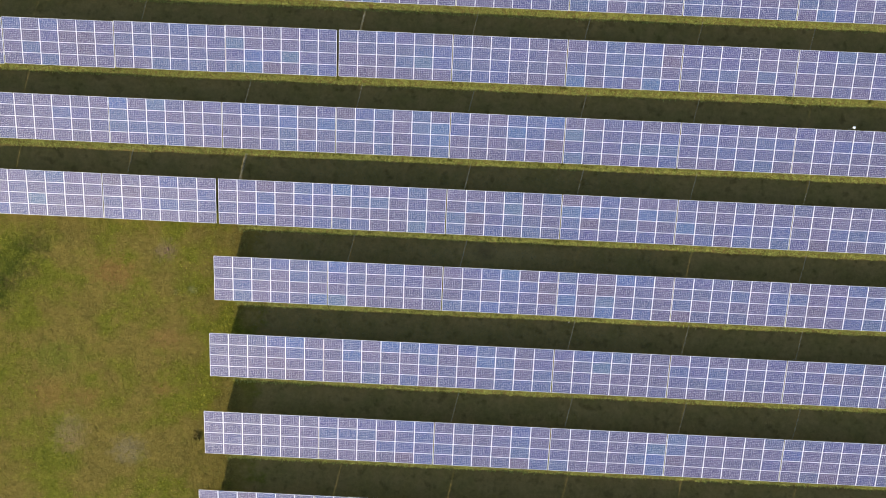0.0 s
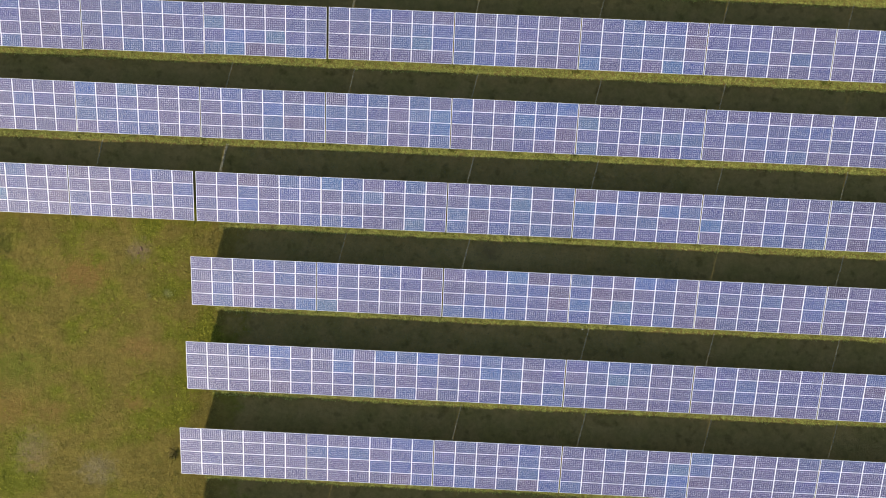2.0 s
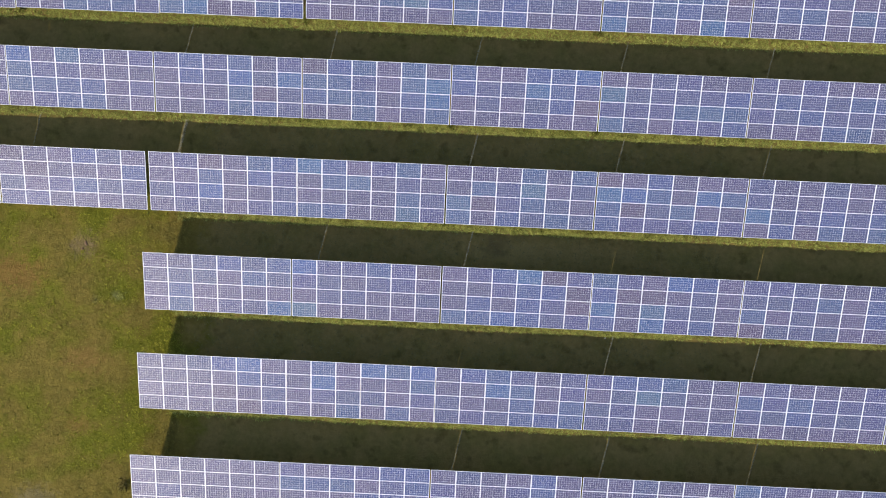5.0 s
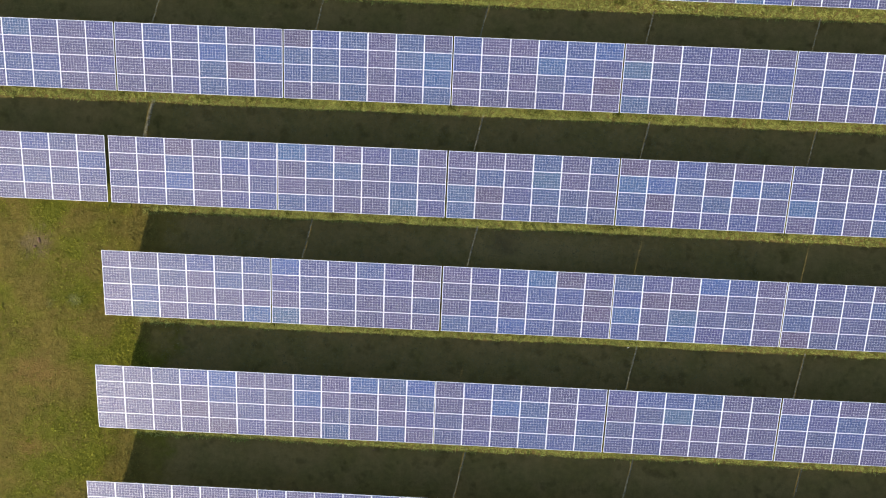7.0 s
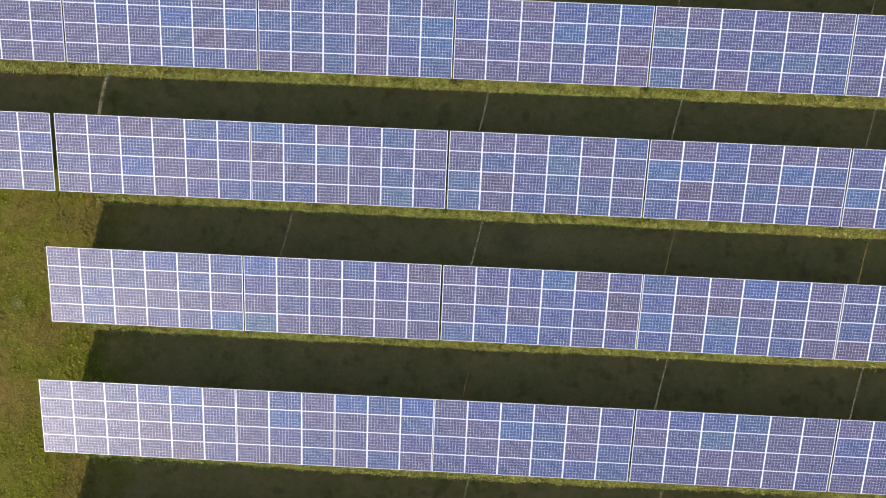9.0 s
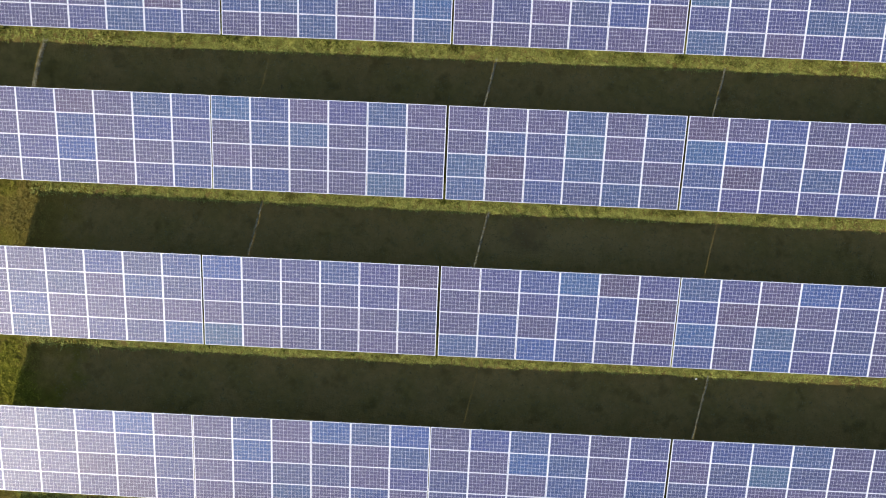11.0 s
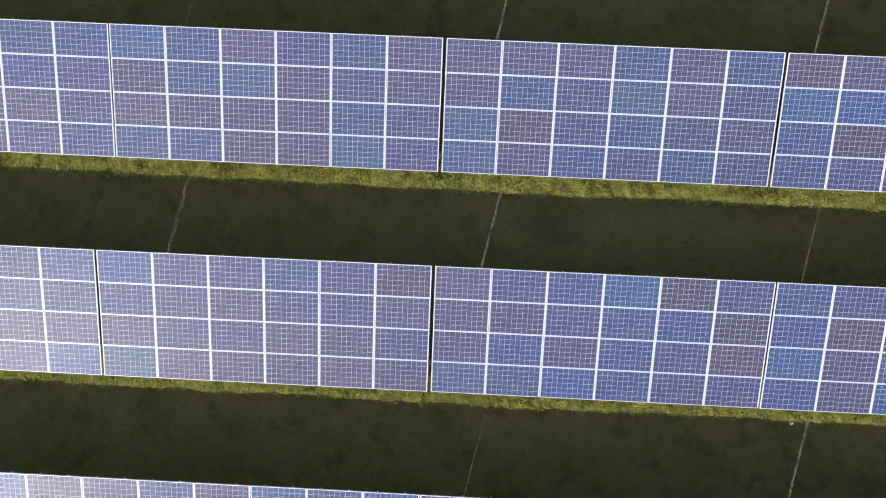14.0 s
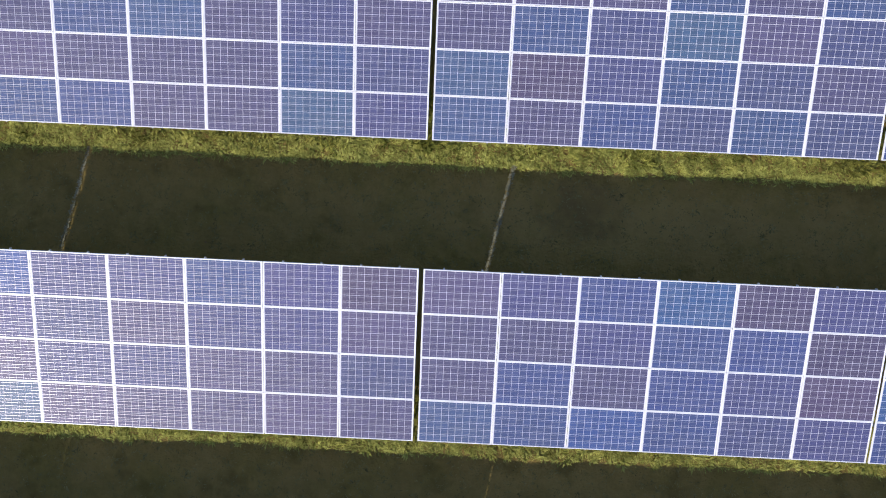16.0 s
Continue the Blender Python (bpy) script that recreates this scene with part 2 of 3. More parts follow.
def build_ground():
    xs, ys = axis(-46.0, 48.0, 0.28), axis(-28.0, 36.0, 0.28)
    vs = [(x, y, swell(x, y) if abs(x) < 60 and abs(y) < 50 else 0.0) for y in ys for x in xs]
    w = len(xs)
    fs = [(j * w + i, j * w + i + 1, (j + 1) * w + i + 1, (j + 1) * w + i) for j in range(len(ys) - 1) for i in range(w - 1)]
    me = bpy.data.meshes.new("ground")
    me.from_pydata(vs, [], fs)
    me.materials.append(MEADOW)
    me.polygons.foreach_set("use_smooth", [True] * len(me.polygons))
    tagged(new("ground", me), "olive green meadow with dry brownish patches", "meadow", kind="structure")


build_ground()

# ---- solar tables ----
TILT = radians(17.13)          # faces south
SLOPE = 4.02                   # from the high edge to the low edge
PITCH_X, PITCH_S = 1.6630, 1.0075
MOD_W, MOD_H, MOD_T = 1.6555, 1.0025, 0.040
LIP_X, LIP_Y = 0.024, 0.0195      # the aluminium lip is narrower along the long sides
GAP = 0.075                    # usual joint between tables
# joints that differ: row, seam, width
JOINTS = {(3, -1): 0.037, (3, 0): 0.094, (3, 1): 0.082, (3, 2): 0.082, (3, -2): 0.225, (4, 0): 0.097, (4, 1): 0.047, (4, 2): 0.055, (5, -1): 0.024, (5, 0): 0.030, (5, 1): 0.089, (5, 2): 0.089,
          (6, -1): 0.037, (6, 1): 0.093, (6, 2): 0.071, (2, -3): 0.050, (2, 3): 0.050, (1, -1): 0.185, (1, 1): 0.085, (4, -1): 0.064, (3, -3): 0.075, (1, -2): 0.033}
# row: x of the seam that all rows share, y and z of the high edge
LINES = [(0.00, 27.06, 2.25), (-0.08, 20.296, 2.31), (0.02, 13.489, 2.17), (0.010, 6.753, 2.19),
         (0.0, 0.0, 2.15), (-0.084, -6.718, 2.12), (-0.121, -13.48, 2.213), (-0.16, -20.28, 2.15)]


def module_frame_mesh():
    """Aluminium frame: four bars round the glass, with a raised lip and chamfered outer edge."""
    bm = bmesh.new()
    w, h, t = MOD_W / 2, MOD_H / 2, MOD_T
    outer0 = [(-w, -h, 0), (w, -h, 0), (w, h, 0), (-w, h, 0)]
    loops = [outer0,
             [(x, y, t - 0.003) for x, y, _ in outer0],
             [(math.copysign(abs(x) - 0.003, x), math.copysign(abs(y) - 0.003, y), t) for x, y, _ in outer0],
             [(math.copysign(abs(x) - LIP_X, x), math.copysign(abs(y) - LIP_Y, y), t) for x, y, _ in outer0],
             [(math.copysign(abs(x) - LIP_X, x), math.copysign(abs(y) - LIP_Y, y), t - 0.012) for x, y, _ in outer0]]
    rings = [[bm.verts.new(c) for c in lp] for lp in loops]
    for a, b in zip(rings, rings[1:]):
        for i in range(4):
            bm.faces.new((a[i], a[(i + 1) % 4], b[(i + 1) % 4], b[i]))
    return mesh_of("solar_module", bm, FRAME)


def cell_sheet_mesh(tint):
    """White backsheet with ten by six cells laid on it, two silver busbars along each line of cells."""
    bm = bmesh.new()
    z = MOD_T - 0.010
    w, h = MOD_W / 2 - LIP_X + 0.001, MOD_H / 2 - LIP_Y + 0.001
    bm.faces.new([bm.verts.new(c) for c in ((-w, -h, z), (w, -h, z), (w, h, z), (-w, h, z))])
    bm.faces.new([bm.verts.new(c) for c in ((-w, h, 0.004), (w, h, 0.004), (w, -h, 0.004), (-w, -h, 0.004))])
    mx, my, gap = 0.011, 0.003, 0.0092
    px, py = (2 * w - 2 * mx) / 10, (2 * h - 2 * my) / 6
    cells = []
    for i in range(10):
        for j in range(6):
            x, y = -w + mx + px * (i + 0.5), -h + my + py * (j + 0.5)
            a, b = (px - gap) / 2, (py - gap) / 2
            cells.append(bm.faces.new([bm.verts.new(c) for c in ((x - a, y - b, z + 0.004), (x + a, y - b, z + 0.004), (x + a, y + b, z + 0.004), (x - a, y + b, z + 0.004))]))
    bars = []
    for j in range(6):
        for q in (-0.25, 0.25):
            y = -h + my + py * (j + 0.5 + q)
            bars.append(bm.faces.new([bm.verts.new(c) for c in ((-w + 0.01, y - 0.0026, z + 0.0055), (w - 0.01, y - 0.0026, z + 0.0055), (w - 0.01, y + 0.0026, z + 0.0055), (-w + 0.01, y + 0.0026, z + 0.0055))]))
    for f in cells:
        f.material_index = 1
    for f in bars:
        f.material_index = 2
    me = bpy.data.meshes.new("cell_sheet")
    bm.to_mesh(me)
    bm.free()
    me.materials.append(SHEET)
    me.materials.append(TINTS[tint])
    me.materials.append(BUSBAR)
    return me


def rail_mesh():
    bm = bmesh.new()
    add_box(bm, -0.020, 0.020, -SLOPE - 0.022, 0.026, -0.045, -0.001)
    add_box(bm, -0.010, 0.010, 0.008, 0.026, -0.001, 0.026)          # end clamp
    add_box(bm, -0.010, 0.010, -SLOPE - 0.022, -SLOPE - 0.004, -0.001, 0.020)
    return mesh_of("rail", bm, RAIL)


def purlin_mesh(cols):
    """C-section beam along the table."""
    bm = bmesh.new()
    n = cols * PITCH_X / 2 - 0.02
    add_box(bm, -n, n, -0.030, -0.024, -0.150, -0.047)
    add_box(bm, -n, n, -0.024, 0.030, -0.053, -0.047)
    add_box(bm, -n, n, -0.024, 0.030, -0.150, -0.144)
    return mesh_of("purlin", bm, STEEL)


def post_mesh(high):
    """Rammed sigma post: web and two flanges, a metre long above ground times its height."""
    bm = bmesh.new()
    add_box(bm, -0.004, 0.004, -0.055, 0.055, -0.35, high)
    add_box(bm, -0.030, 0.030, 0.055, 0.062, -0.35, high)
    add_box(bm, -0.030, 0.030, -0.062, -0.055, -0.35, high)
    return mesh_of("post", bm, STEEL)


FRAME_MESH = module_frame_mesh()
SHEETS = {k: cell_sheet_mesh(k) for k in TINTS}
RAIL_MESH = rail_mesh()
PURLINS = {n: purlin_mesh(n) for n in (3, 6)}
POSTS = {}
rng = random.Random(5)
SLIM = 0.985                   # the far tables of one row carry slightly narrower modules


def post_for(high):
    key = round(high, 2)
    if key not in POSTS:
        POSTS[key] = post_mesh(key)
    return POSTS[key]


def solar_table(x0, y, z, cols, tints, label, narrow=1.0):
    """A table with its high edge at y, z, its first column starting at x0; cols by four modules on rails, purlins and posts."""
    base = new("solar_table")
    step = PITCH_X * narrow
    cx = x0 + cols * step / 2
    base.matrix_world = pose(cx, y - SLOPE * math.cos(TILT) / 2, 0)
    tagged(base, label, "solar panel", "rows of solar tables")
    wob = rng.uniform(-0.10, 0.10)
    deck = pose(0, SLOPE * math.cos(TILT) / 2, z + rng.uniform(-0.012, 0.012), math.degrees(TILT) + wob, rng.uniform(-0.06, 0.06), 0)
    for v in range(4):
        for k in range(cols):
            m = deck @ pose((k + 0.5) * step - cols * step / 2 + rng.uniform(-0.003, 0.003), -(v + 0.5) * PITCH_S + 0.005, -MOD_T + rng.uniform(-0.002, 0.002),
                            rng.uniform(-0.12, 0.12), rng.uniform(-0.12, 0.12), rng.uniform(-0.04, 0.04)) @ Matrix.Diagonal((narrow, 1, 1, 1))
            mod = child("solar_module", FRAME_MESH, base, m)
            child("cell_sheet", SHEETS[tints[v][k]], mod)
    under = deck @ pose(0, 0, -MOD_T)
    for k in range(cols):
        for q in (0.26, 0.75):
            child("rail", RAIL_MESH, base, under @ pose((k + q) * step - cols * step / 2, 0, 0))
    for d in (0.85, 3.15):
        child("purlin", PURLINS[cols], base, under @ pose(0, -d, 0) @ Matrix.Diagonal((narrow, 1, 1, 1)))
        foot = under @ Vector((0, -d, -0.15))
        n = 3 if cols == 6 else 2
        for i in range(n):
            px = (i + 0.5) * cols * step / n - cols * step / 2
            child("post", post_for(foot.z), base, pose(px, foot.y, 0))
    return base


# colour of the modules, table by table: four lines from the high edge down
SEEN = {
    (0, 1): "nnvnnv nbnnvn nbbnnn bbvbnv", (0, 2): "nnnnvv nbnnvn bbnnvv bnnnnb",
    (1, -3): "vnnbbn nnvnvn vbnnnn vvbbbn", (1, -2): "vvvvnn tvvvnn nabtnn tarvbb", (1, -1): "nnbnnv vnnnbb vvvbtb vrvvvv",
    (1, 0): "nvnnvv bnnnnv bnbnnv bbbvvv", (1, 1): "vnbnbv nnbbbr bnbbnv avbvab", (1, 2): "nnnvvv nnnnvv nbbvbn vvnvvn",
    (2, -2): "nbnbvn vbnana vvvbrn vvnbbn", (2, -1): "rbbvbv bbnvta bbbvba vvbvnb", (2, 0): "bvvbba bnnabn vnvnbr vvvnvv",
    (2, 1): "vvnnvv tnnnnb nnnbtb tnvnnb",
    (3, -2): "vnrvbb vvbvbn nnavvn vnnvnb", (3, -1): "abvnbv vbtvnv vvvvbn bbvvtn", (3, 0): "vvvbvb vbntvn trnbnv tvbnbn",
    (3, 1): "rvbvvv aabvab brnbvv bnnnbn",
    (4, -2): "vvnbnb vnnvbn vbvvvv vbvnna", (4, -1): "annbnr nnvnnv vnnvvn tvvvvv", (4, 0): "vnbarn vvnbbr vbvbnr tbabnn",
    (4, 1): "bnvabv brrvnv avtnnv bvanbv",
    (5, -2): "vvnbav vvvvbn vvvrvn vvvvrn", (5, "p"): "vbv vav vnn vvb", (5, "q"): "aba vvb nvn vbv", (5, 0): "vbbnvn vvabvn nvvbvb nnnbbb",
    (5, 1): "nbbbvv vntnvv nnvvvv nnvvvn",
    (2, 2): "nvnvvv nbnnbb nnbnnn vvvbbv", (3, 2): "nvvnvv nvvnvn annbnb vbvbnb", (4, 2): "nnnvvn nnnbvb bvnvvb rnnnvv",
    (5, 2): "vnvvvn bnbnnn nnbnnn vvvvvv",
    (6, -2): "vvvvvv vvvvvv vnvvvv vvvnvv", (6, -1): "nvnnbb bbbvnb vvvbbn vvvvrb", (6, 0): "vnvvbv nvvnbv bnnvbn nbvnrb",
    (6, 1): "vvnvvv vvnvnt nvvvba bvvvvb", (6, 2): "tnvvvn bvvvvv rvvvvn vvvvvv",
}


def tints_for(key, cols):
    if key in SEEN:
        return SEEN[key].split()
    pick = random.Random(str(key))
    out = []
    for v in range(4):
        line = ""
        for k in range(cols):
            line += line[-1] if line and pick.random() < 0.22 else pick.choices("vnbatr", (48, 34, 13, 2, 1, 2))[0]
        out.append(line)
    return out


def table_label(end, cols):
    if end:
        return "blue solar panel table at the open grass end of its row"
    if cols == 3:
        return "short blue solar panel table of twelve white-framed modules"
    return "blue polycrystalline solar panel table in white aluminium frames"


SLITS = []                     # the joints between tables, through which light falls
for r, (seam, y, z) in enumerate(LINES):
    width = 6 * PITCH_X
    start = {0: seam + JOINTS.get((r, 0), GAP) / 2}      # where each table's first column begins
    for n in range(1, 5):
        start[n] = start[n - 1] + width + JOINTS.get((r, n), GAP)
    start[-1] = seam - JOINTS.get((r, 0), GAP) / 2 - width
    for n in range(-2, -3 if r >= 4 else -6, -1):
        start[n] = start[n + 1] - JOINTS.get((r, n + 1), GAP) - width * (SLIM if r == 1 else 1)
    SLITS += [(x - JOINTS.get((r, n), GAP) / 2, y, z, JOINTS.get((r, n), GAP)) for n, x in start.items() if 1 <= r <= 6 and -3 <= n <= 3 and n - 1 in start and JOINTS.get((r, n), GAP) > 0.057]
    for n, x in sorted(start.items()):
        if r == 5 and n == -1:                            # two short tables
            solar_table(x - 0.006, y, z + 0.01, 3, tints_for((5, "p"), 3), table_label(False, 3))
            solar_table(x + 3 * PITCH_X + 0.006, y, z - 0.01, 3, tints_for((5, "q"), 3), table_label(False, 3))
        else:
            end = r >= 4 and n == -2
            slim = r == 1 and n <= -2                     # this end of the row swings slightly south
            solar_table(x, y + (0.055 * (n + 1.5) if slim else 0), z, 6, tints_for((r, n), 6), table_label(end, 6), SLIM if slim else 1.0)


# ---- weather sensor behind one table ----
def weather_sensor(x, y):
    base = tagged(new("weather_sensor"), "white domed weather sensor on a thin steel mast", "weather sensor")
    base.matrix_world = pose(x, y, 0)
    bm = bmesh.new()
    cylinder(bm, (0, 0, -0.2), (0, 0, 2.33), 0.024, 0.022, 10)
    child("mast", mesh_of("mast", bm, STEEL), base)
    bm = bmesh.new()
    cylinder(bm, (0, 0, 2.29), (0, 0, 2.35), 0.10, 0.12, 16)
    bmesh.ops.create_uvsphere(bm, u_segments=20, v_segments=10, radius=0.13, matrix=pose(0, 0, 2.39))
    child("dome", mesh_of("dome", bm, PLASTIC, smooth=True), base, label="round white plastic dome")


weather_sensor(35.0, 13.72)


# ---- loose things on the meadow ----
def stone(x, y, sx, sy, sz, seed, turn):
    bm = bmesh.new()
    bmesh.ops.create_icosphere(bm, subdivisions=3, radius=1.0)
    for v in bm.verts:
        d = 1 + 0.28 * noise.noise(v.co * 1.3 + Vector((seed, 0, 0))) + 0.10 * noise.noise(v.co * 3.7 + Vector((0, seed, 0)))
        v.co = Vector((v.co.x * sx, v.co.y * sy, max(v.co.z, -0.4) * sz)) * d
    ob = new("stone", mesh_of("stone", bm, STONE, smooth=True))
    ob.matrix_world = pose(x, y, swell(x, y) + sz * 0.2, 0, 0, turn)
    return tagged(ob, "rough reddish brown stone on bare grey soil", "stone")


stone(-24.75, 0.45, 0.09, 0.19, 0.07, 2.0, 14)
stone(-24.98, 0.05, 0.10, 0.08, 0.05, 5.0, 10)


def clumps(name, spots, size, mat, leaves=6, lift=0.9, seed=1, slender=1.0, lean=3.2, up=0.0):
    """Tufts of pointed blades as one mesh: spots is an array of x, y."""
    g = np.random.default_rng(seed)
    n = len(spots)
    z = np.array([swell(x, y) for x, y in spots]) + up
    vs, count = [], n * leaves
    lush = np.array([1 + 0.6 * noise.noise((x * 2.1, y * 2.1, 6.0)) + 1.1 * noise.noise((x * 5.2, y * 5.2, 8.0)) for x, y in spots]).clip(0.15)[:, None]     # taller and lower patches
    # neighbouring blades lie over in about the same direction
    flow = np.array([9.0 * noise.noise((x * 1.3, y * 1.3, 2.0)) for x, y in spots])[:, None]
    ang = flow + g.normal(0, lean, (n, leaves))
    reach = size * g.uniform(0.40, 1.20, (n, leaves)) * np.clip(g.lognormal(-0.05, 0.28, (n, 1)), 0.5, 1.8)
    rise = reach * lift * lush * g.uniform(0.5, 1.3, (n, leaves))
    wide = reach * slender * g.uniform(0.10, 0.24, (n, leaves))
    ox, oy = g.normal(0, size * 0.25, (n, leaves)), g.normal(0, size * 0.25, (n, leaves))
    bx, by = spots[:, :1] + ox, spots[:, 1:2] + oy
    c, s = np.cos(ang), np.sin(ang)
    zz = z[:, None] * np.ones_like(bx)
    mx, my, mz = bx + c * reach * 0.5, by + s * reach * 0.5, zz + rise * 0.75
    quad = np.stack([np.stack([bx, by, zz - 0.02], -1), np.stack([mx - s * wide, my + c * wide, mz], -1),
                     np.stack([bx + c * reach, by + s * reach, zz + rise * 0.85], -1), np.stack([mx + s * wide, my - c * wide, mz], -1)], 2)
    vs = quad.reshape(-1, 3)
    fs = np.arange(count * 4).reshape(-1, 4)
    me = bpy.data.meshes.new(name)
    me.from_pydata(vs.tolist(), [], fs.tolist())
    me.materials.append(mat)
    return new(name, me)


bush = clumps("weed", np.random.default_rng(3).normal((-21.2, -16.05), (0.10, 0.13), (40, 2)), 0.22, WEED, 7, 1.1, 4)
tagged(bush, "dark green weed clump in the meadow", "weed")


PALE = blade_material("pale_weed_leaf", (0.24, 0.245, 0.055), (0.36, 0.35, 0.100))
for x, y in ((-22.15, -3.05), (-23.9, -3.32)):
    tagged(clumps("weed", np.random.default_rng(31).normal((x, y), (0.16, 0.14), (14, 2)), 0.14, PALE, 6, 0.40, 32, up=0.03),
           "pale grey green weed rosette in the meadow", "weed")


def litter(x, y, long, wide, turn, mat, label):
    """A small bent scrap lying on the grass."""
    bm = bmesh.new()
    rows = []
    for i in range(5):
        u = i / 4 - 0.5
        h = 0.05 + 0.03 * math.sin(i * 1.9)
        rows.append([bm.verts.new((u * long, s * wide * (0.5 - 0.25 * abs(u)), h + dz)) for s, dz in ((-1, 0), (1, 0), (1, 0.008), (-1, 0.008))])
    for a, b in zip(rows, rows[1:]):
        for k in range(4):
            bm.faces.new((a[k], a[(k + 1) % 4], b[(k + 1) % 4], b[k]))
    bm.faces.new(rows[0][::-1])
    bm.faces.new(rows[-1])
    ob = new("litter", mesh_of("litter", bm, mat))
    ob.matrix_world = pose(x, y, swell(x, y) - 0.015, 0, 0, turn)
    tagged(ob, label, "litter")


litter(11.35, -4.37, 0.08, 0.06, 20, PLASTIC, "small white scrap lying on the grass strip")
litter(-3.60, -11.25, 0.30, 0.035, 25, STONE, "thin brown stick lying at the edge of the grass strip")
litter(-11.45, 16.03, 0.13, 0.09, 70, STONE, "small reddish brown scrap lying on the grass strip")
litter(-5.18, 0.40, 0.05, 0.03, 5, STONE, "tiny brown scrap on the shaded soil behind a table")


def strip_spots(rows, west, x1, lush, thin, seed):
    """Spots along the strips between rows: most where the sun reaches the ground, few under the high edge."""
    g = np.random.default_rng(seed)
    out = []
    for r in rows:
        y = LINES[r][1]
        x0 = max(west, -18.5) if r >= 4 else west        # these rows end at the open field
        for lo, hi, per in ((2.42, 3.75, lush), (0.0, 2.42, thin)):
            n = int((x1 - x0) * (hi - lo) * per)
            out.append(np.stack([g.uniform(x0, x1, n), g.uniform(y + lo, y + hi, n)], 1))
    out = np.concatenate(out)
    keep = np.array([noise.noise((x * 0.8, y * 0.8, 4.0)) + 0.55 * noise.noise((x * 2.7, y * 2.7, 9.0)) > -0.70 for x, y in out])
    return out[keep]


tagged(clumps("grass", strip_spots((3, 4, 5), -15, 17, 480, 0, 11), 0.100, LUSH, 6, 0.36, 21, 0.62, 0.9), "short sunlit olive grass between the rows", "grass", kind="stuff")
for lo, hi, seed in ((-42, -15, 13), (17, 44, 14)):
    tagged(clumps("grass", strip_spots((1, 2, 3, 4, 5, 6, 7), lo, hi, 150, 0, seed), 0.14, LUSH, 5, 0.40, seed, 0.8, 1.2), "short sunlit olive grass between the rows", "grass", kind="stuff")
tagged(clumps("grass", strip_spots((1, 2, 6, 7), -15, 17, 150, 0, 15), 0.14, LUSH, 5, 0.40, 25, 0.8, 1.2), "short sunlit olive grass between the rows", "grass", kind="stuff")
g = np.random.default_rng(17)
thin = np.concatenate([np.stack([g.uniform(-17, 19, 5500), g.uniform(LINES[r][1] - 0.2, LINES[r][1] + 2.5, 5500)], 1) for r in (3, 4, 5)])
tagged(clumps("grass", thin, 0.085, SPARSE, 5, 0.13, 18, 0.7), "thin dry grass on the shaded soil between the rows", "grass", kind="stuff")
# thin grass along the sun's path through each joint, tinting those light patches pale
spots = []
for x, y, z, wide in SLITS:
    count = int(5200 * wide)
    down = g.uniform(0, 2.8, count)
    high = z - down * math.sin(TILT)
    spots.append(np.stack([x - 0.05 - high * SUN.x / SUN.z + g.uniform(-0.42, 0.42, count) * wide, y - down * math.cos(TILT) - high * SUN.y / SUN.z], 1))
tagged(clumps("grass", np.concatenate(spots), 0.034, SLIT_STRAW, 6, 0.22, 20, 1.2, 3.2, 0.035), "thin grass along the light slits, pale to stand for their light", "grass", kind="stuff")
tall = np.concatenate([np.stack([g.uniform(-17, 19, 1500), LINES[r][1] + 2.55 + g.gamma(2.0, 0.22, 1500)], 1) for r in (3, 4, 5)])
# a little tall dark grass added below the low edges, so the joints look shaded
under = np.concatenate([np.stack([g.normal(x, 0.16, 46), y - SLOPE * math.cos(TILT) + g.uniform(-0.1, 1.25, 46)], 1) for x, y, z, wide in SLITS])
tagged(clumps("grass", under, 0.20, TALL, 6, 1.1, 27, 0.8), "tall dark green grass added below the joints to darken them", "grass", kind="stuff")
tall = tall[[noise.noise((x * 1.1, y * 1.1, 5.0)) > 0.08 for x, y in tall]]
tagged(clumps("grass", tall, 0.12, TALL, 6, 0.95, 19, 0.6, 1.6), "taller dark green tufts in the sunlit grass strips", "grass", kind="stuff")
gfield = np.random.default_rng(12)
field = np.stack([gfield.uniform(-44, -17.5, 16000), gfield.uniform(-26, 3.2, 16000)], 1)
chance = gfield.uniform(0, 1, len(field))               # the worn spots stay thin
for x, y, rx, ry, _, amount in BARE_AND_TONED:
    chance -= 1.1 * amount * np.exp(-((field[:, 0] - x) / rx) ** 2 - ((field[:, 1] - y) / ry) ** 2)
field = field[chance > 0]
tagged(clumps("grass", field, 0.15, BLADE, 5, 0.26, 22, 0.7, 1.4), "rough olive meadow grass beside the rows", "grass", kind="stuff")


edge = np.stack([-17.6 - gfield.gamma(1.6, 2.1, 6500), gfield.uniform(-24, 3.0, 6500)], 1)
tagged(clumps("grass", edge, 0.12, BLADE, 5, 0.40, 23, 0.7, 1.4), "tufted olive grass along the ends of the rows", "grass", kind="stuff")


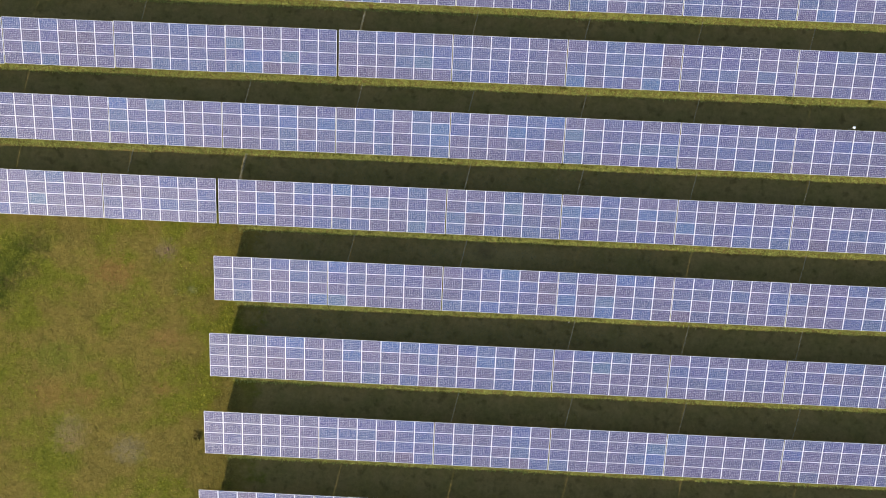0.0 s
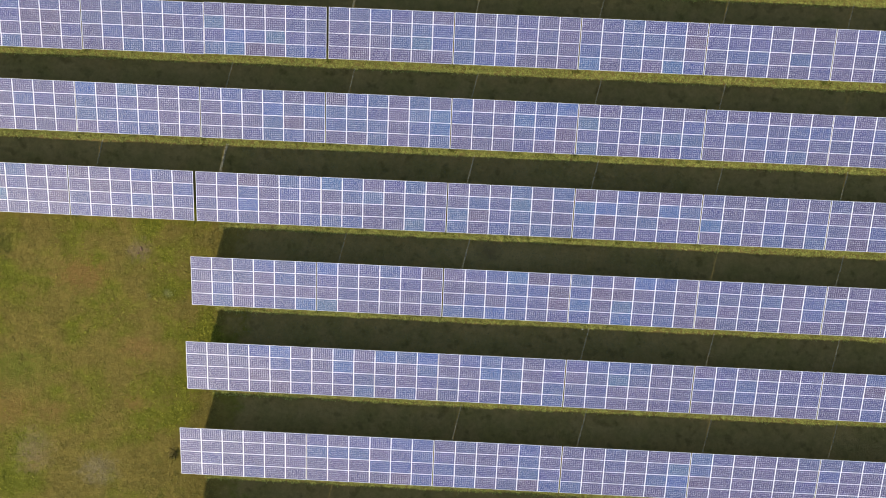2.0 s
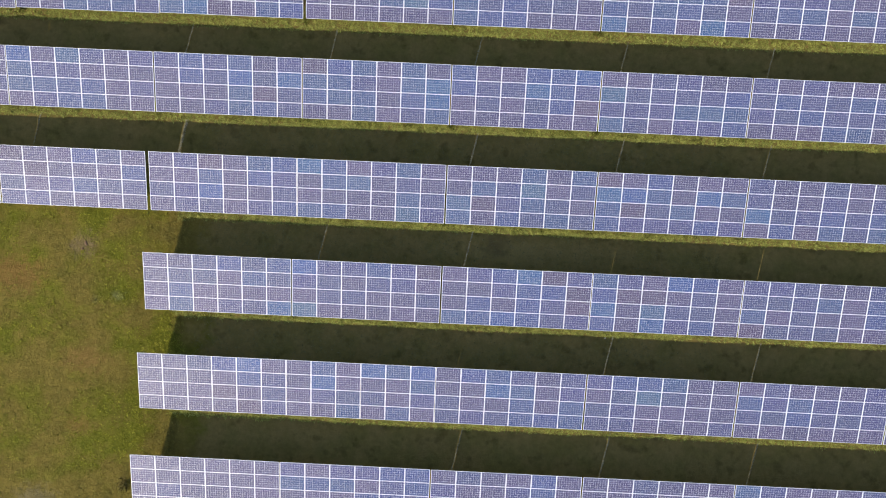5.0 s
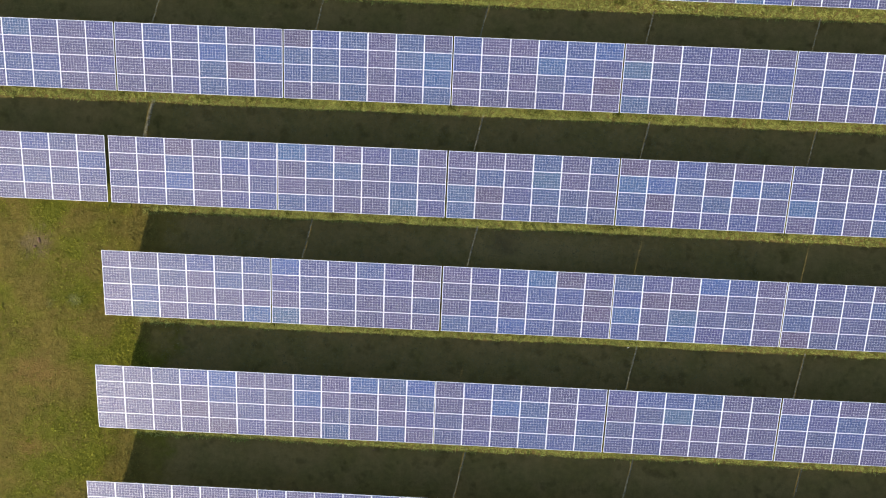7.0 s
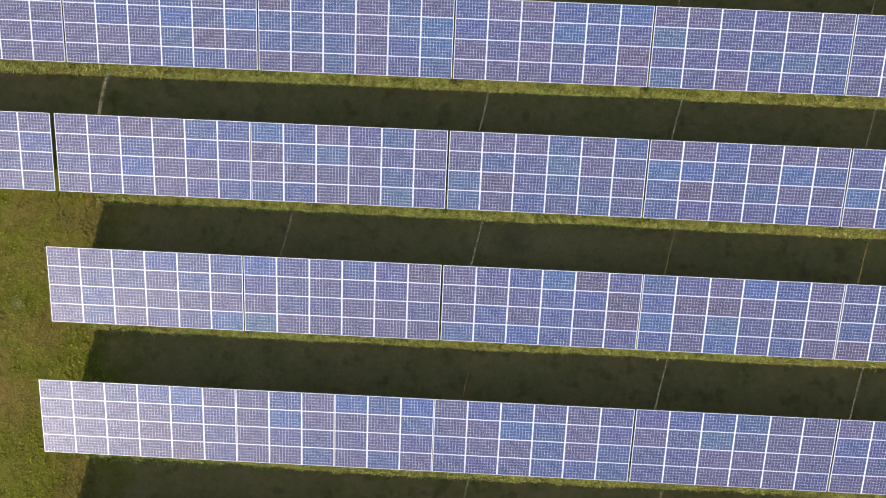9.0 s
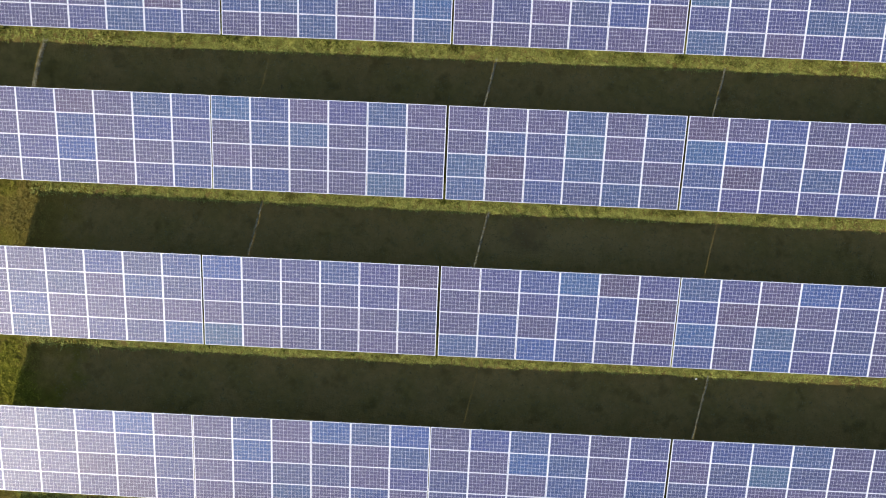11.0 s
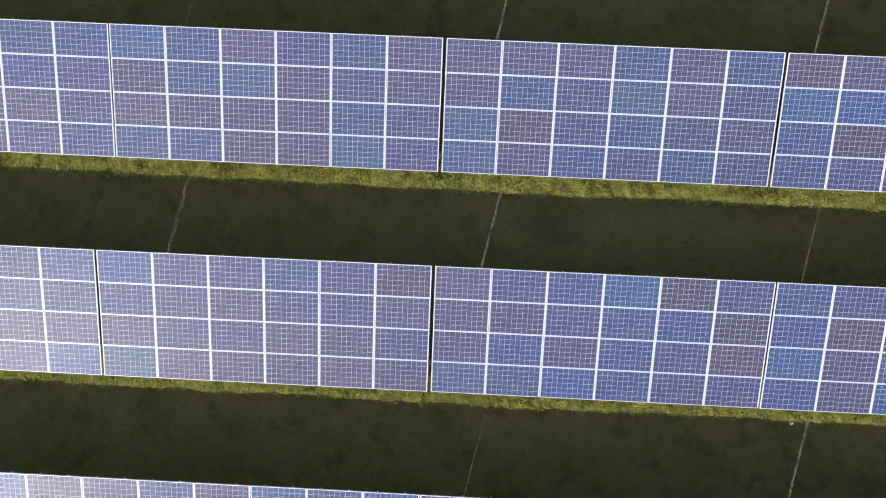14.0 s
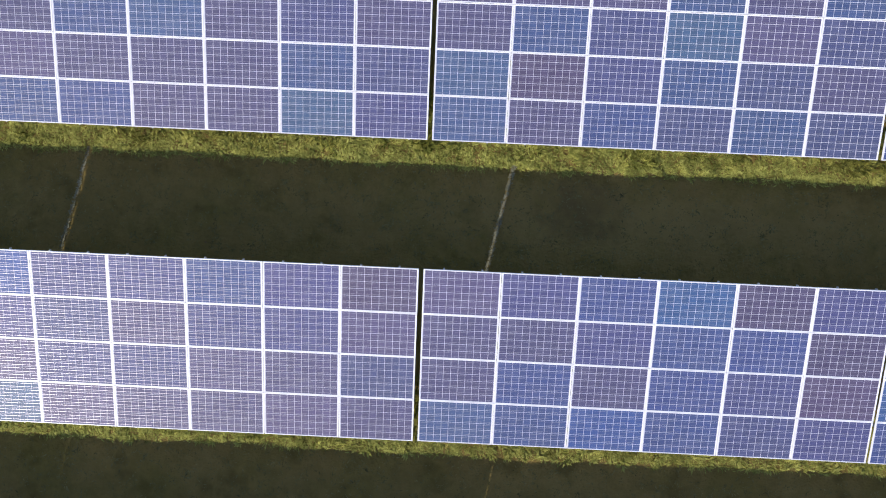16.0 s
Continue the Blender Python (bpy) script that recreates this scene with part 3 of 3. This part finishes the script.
# tussocks: lumps of longer grass, thickest by the row ends
tuss = np.concatenate([np.stack([-17.8 - gfield.gamma(1.4, 1.2, 480), gfield.uniform(-24, 3.0, 480)], 1),
                       np.stack([gfield.uniform(-42, -18, 110), gfield.uniform(-25, 3.0, 110)], 1)])
tuss = np.repeat(tuss, 9, axis=0) + gfield.normal(0, 0.110, (len(tuss) * 9, 2))
tagged(clumps("grass", tuss, 0.13, BLADE, 5, 0.50, 29, 0.75, 1.2), "lumpy tussocks of longer olive grass in the meadow", "grass", kind="stuff")


# ---- a slender tree outside the field, whose shade reaches in ----
def tree(x, y, high):
    base = tagged(new("tree"), "slender leafy tree at the meadow's edge", "tree")
    base.matrix_world = pose(x, y, 0)
    g = np.random.default_rng(8)
    bm = bmesh.new()
    cylinder(bm, (0, 0, -0.2), (0.1, 0.05, high * 0.5), 0.20, 0.12, 10)
    cylinder(bm, (0.1, 0.05, high * 0.5), (0.0, 0.1, high * 0.92), 0.12, 0.03, 8)
    for i in range(22):
        h = high * g.uniform(0.3, 0.88)
        a, ln = g.uniform(0, 6.28), (1 - h / high) * 2.6 + 0.5
        cylinder(bm, (0.06, 0.05, h), (math.cos(a) * ln, math.sin(a) * ln, h + ln * 0.6), 0.05, 0.012, 6)
    child("trunk", mesh_of("trunk", bm, BARK), base)
    n = 4200
    h = g.beta(1.5, 1.6, n) * high * 0.72 + high * 0.26
    rad = np.sqrt(g.uniform(0, 1, n)) * (0.35 + 2.1 * np.sin(np.clip((h / high - 0.22) / 0.80, 0, 1) * np.pi) ** 0.8)
    a = g.uniform(0, 6.28, n)
    c = np.stack([np.cos(a) * rad, np.sin(a) * rad, h], 1)
    keep = np.array([noise.noise(Vector(p) * 0.9) > -0.22 for p in c])
    c = c[keep]
    u = g.normal(0, 1, (len(c), 3))
    u /= np.linalg.norm(u, axis=1)[:, None]
    w = np.cross(u, g.normal(0, 1, (len(c), 3)))
    w /= np.linalg.norm(w, axis=1)[:, None]
    s = g.uniform(0.055, 0.11, (len(c), 1))
    q = np.stack([c - u * s, c + w * s * 0.5, c + u * s, c - w * s * 0.5], 1).reshape(-1, 3)
    me = bpy.data.meshes.new("crown")
    me.from_pydata(q.tolist(), [], np.arange(len(q)).reshape(-1, 4).tolist())
    me.materials.append(LEAF)
    child("crown", me, base, label="uneven green crown of small leaves")


tree(-44.8, -9.5, 9.5)
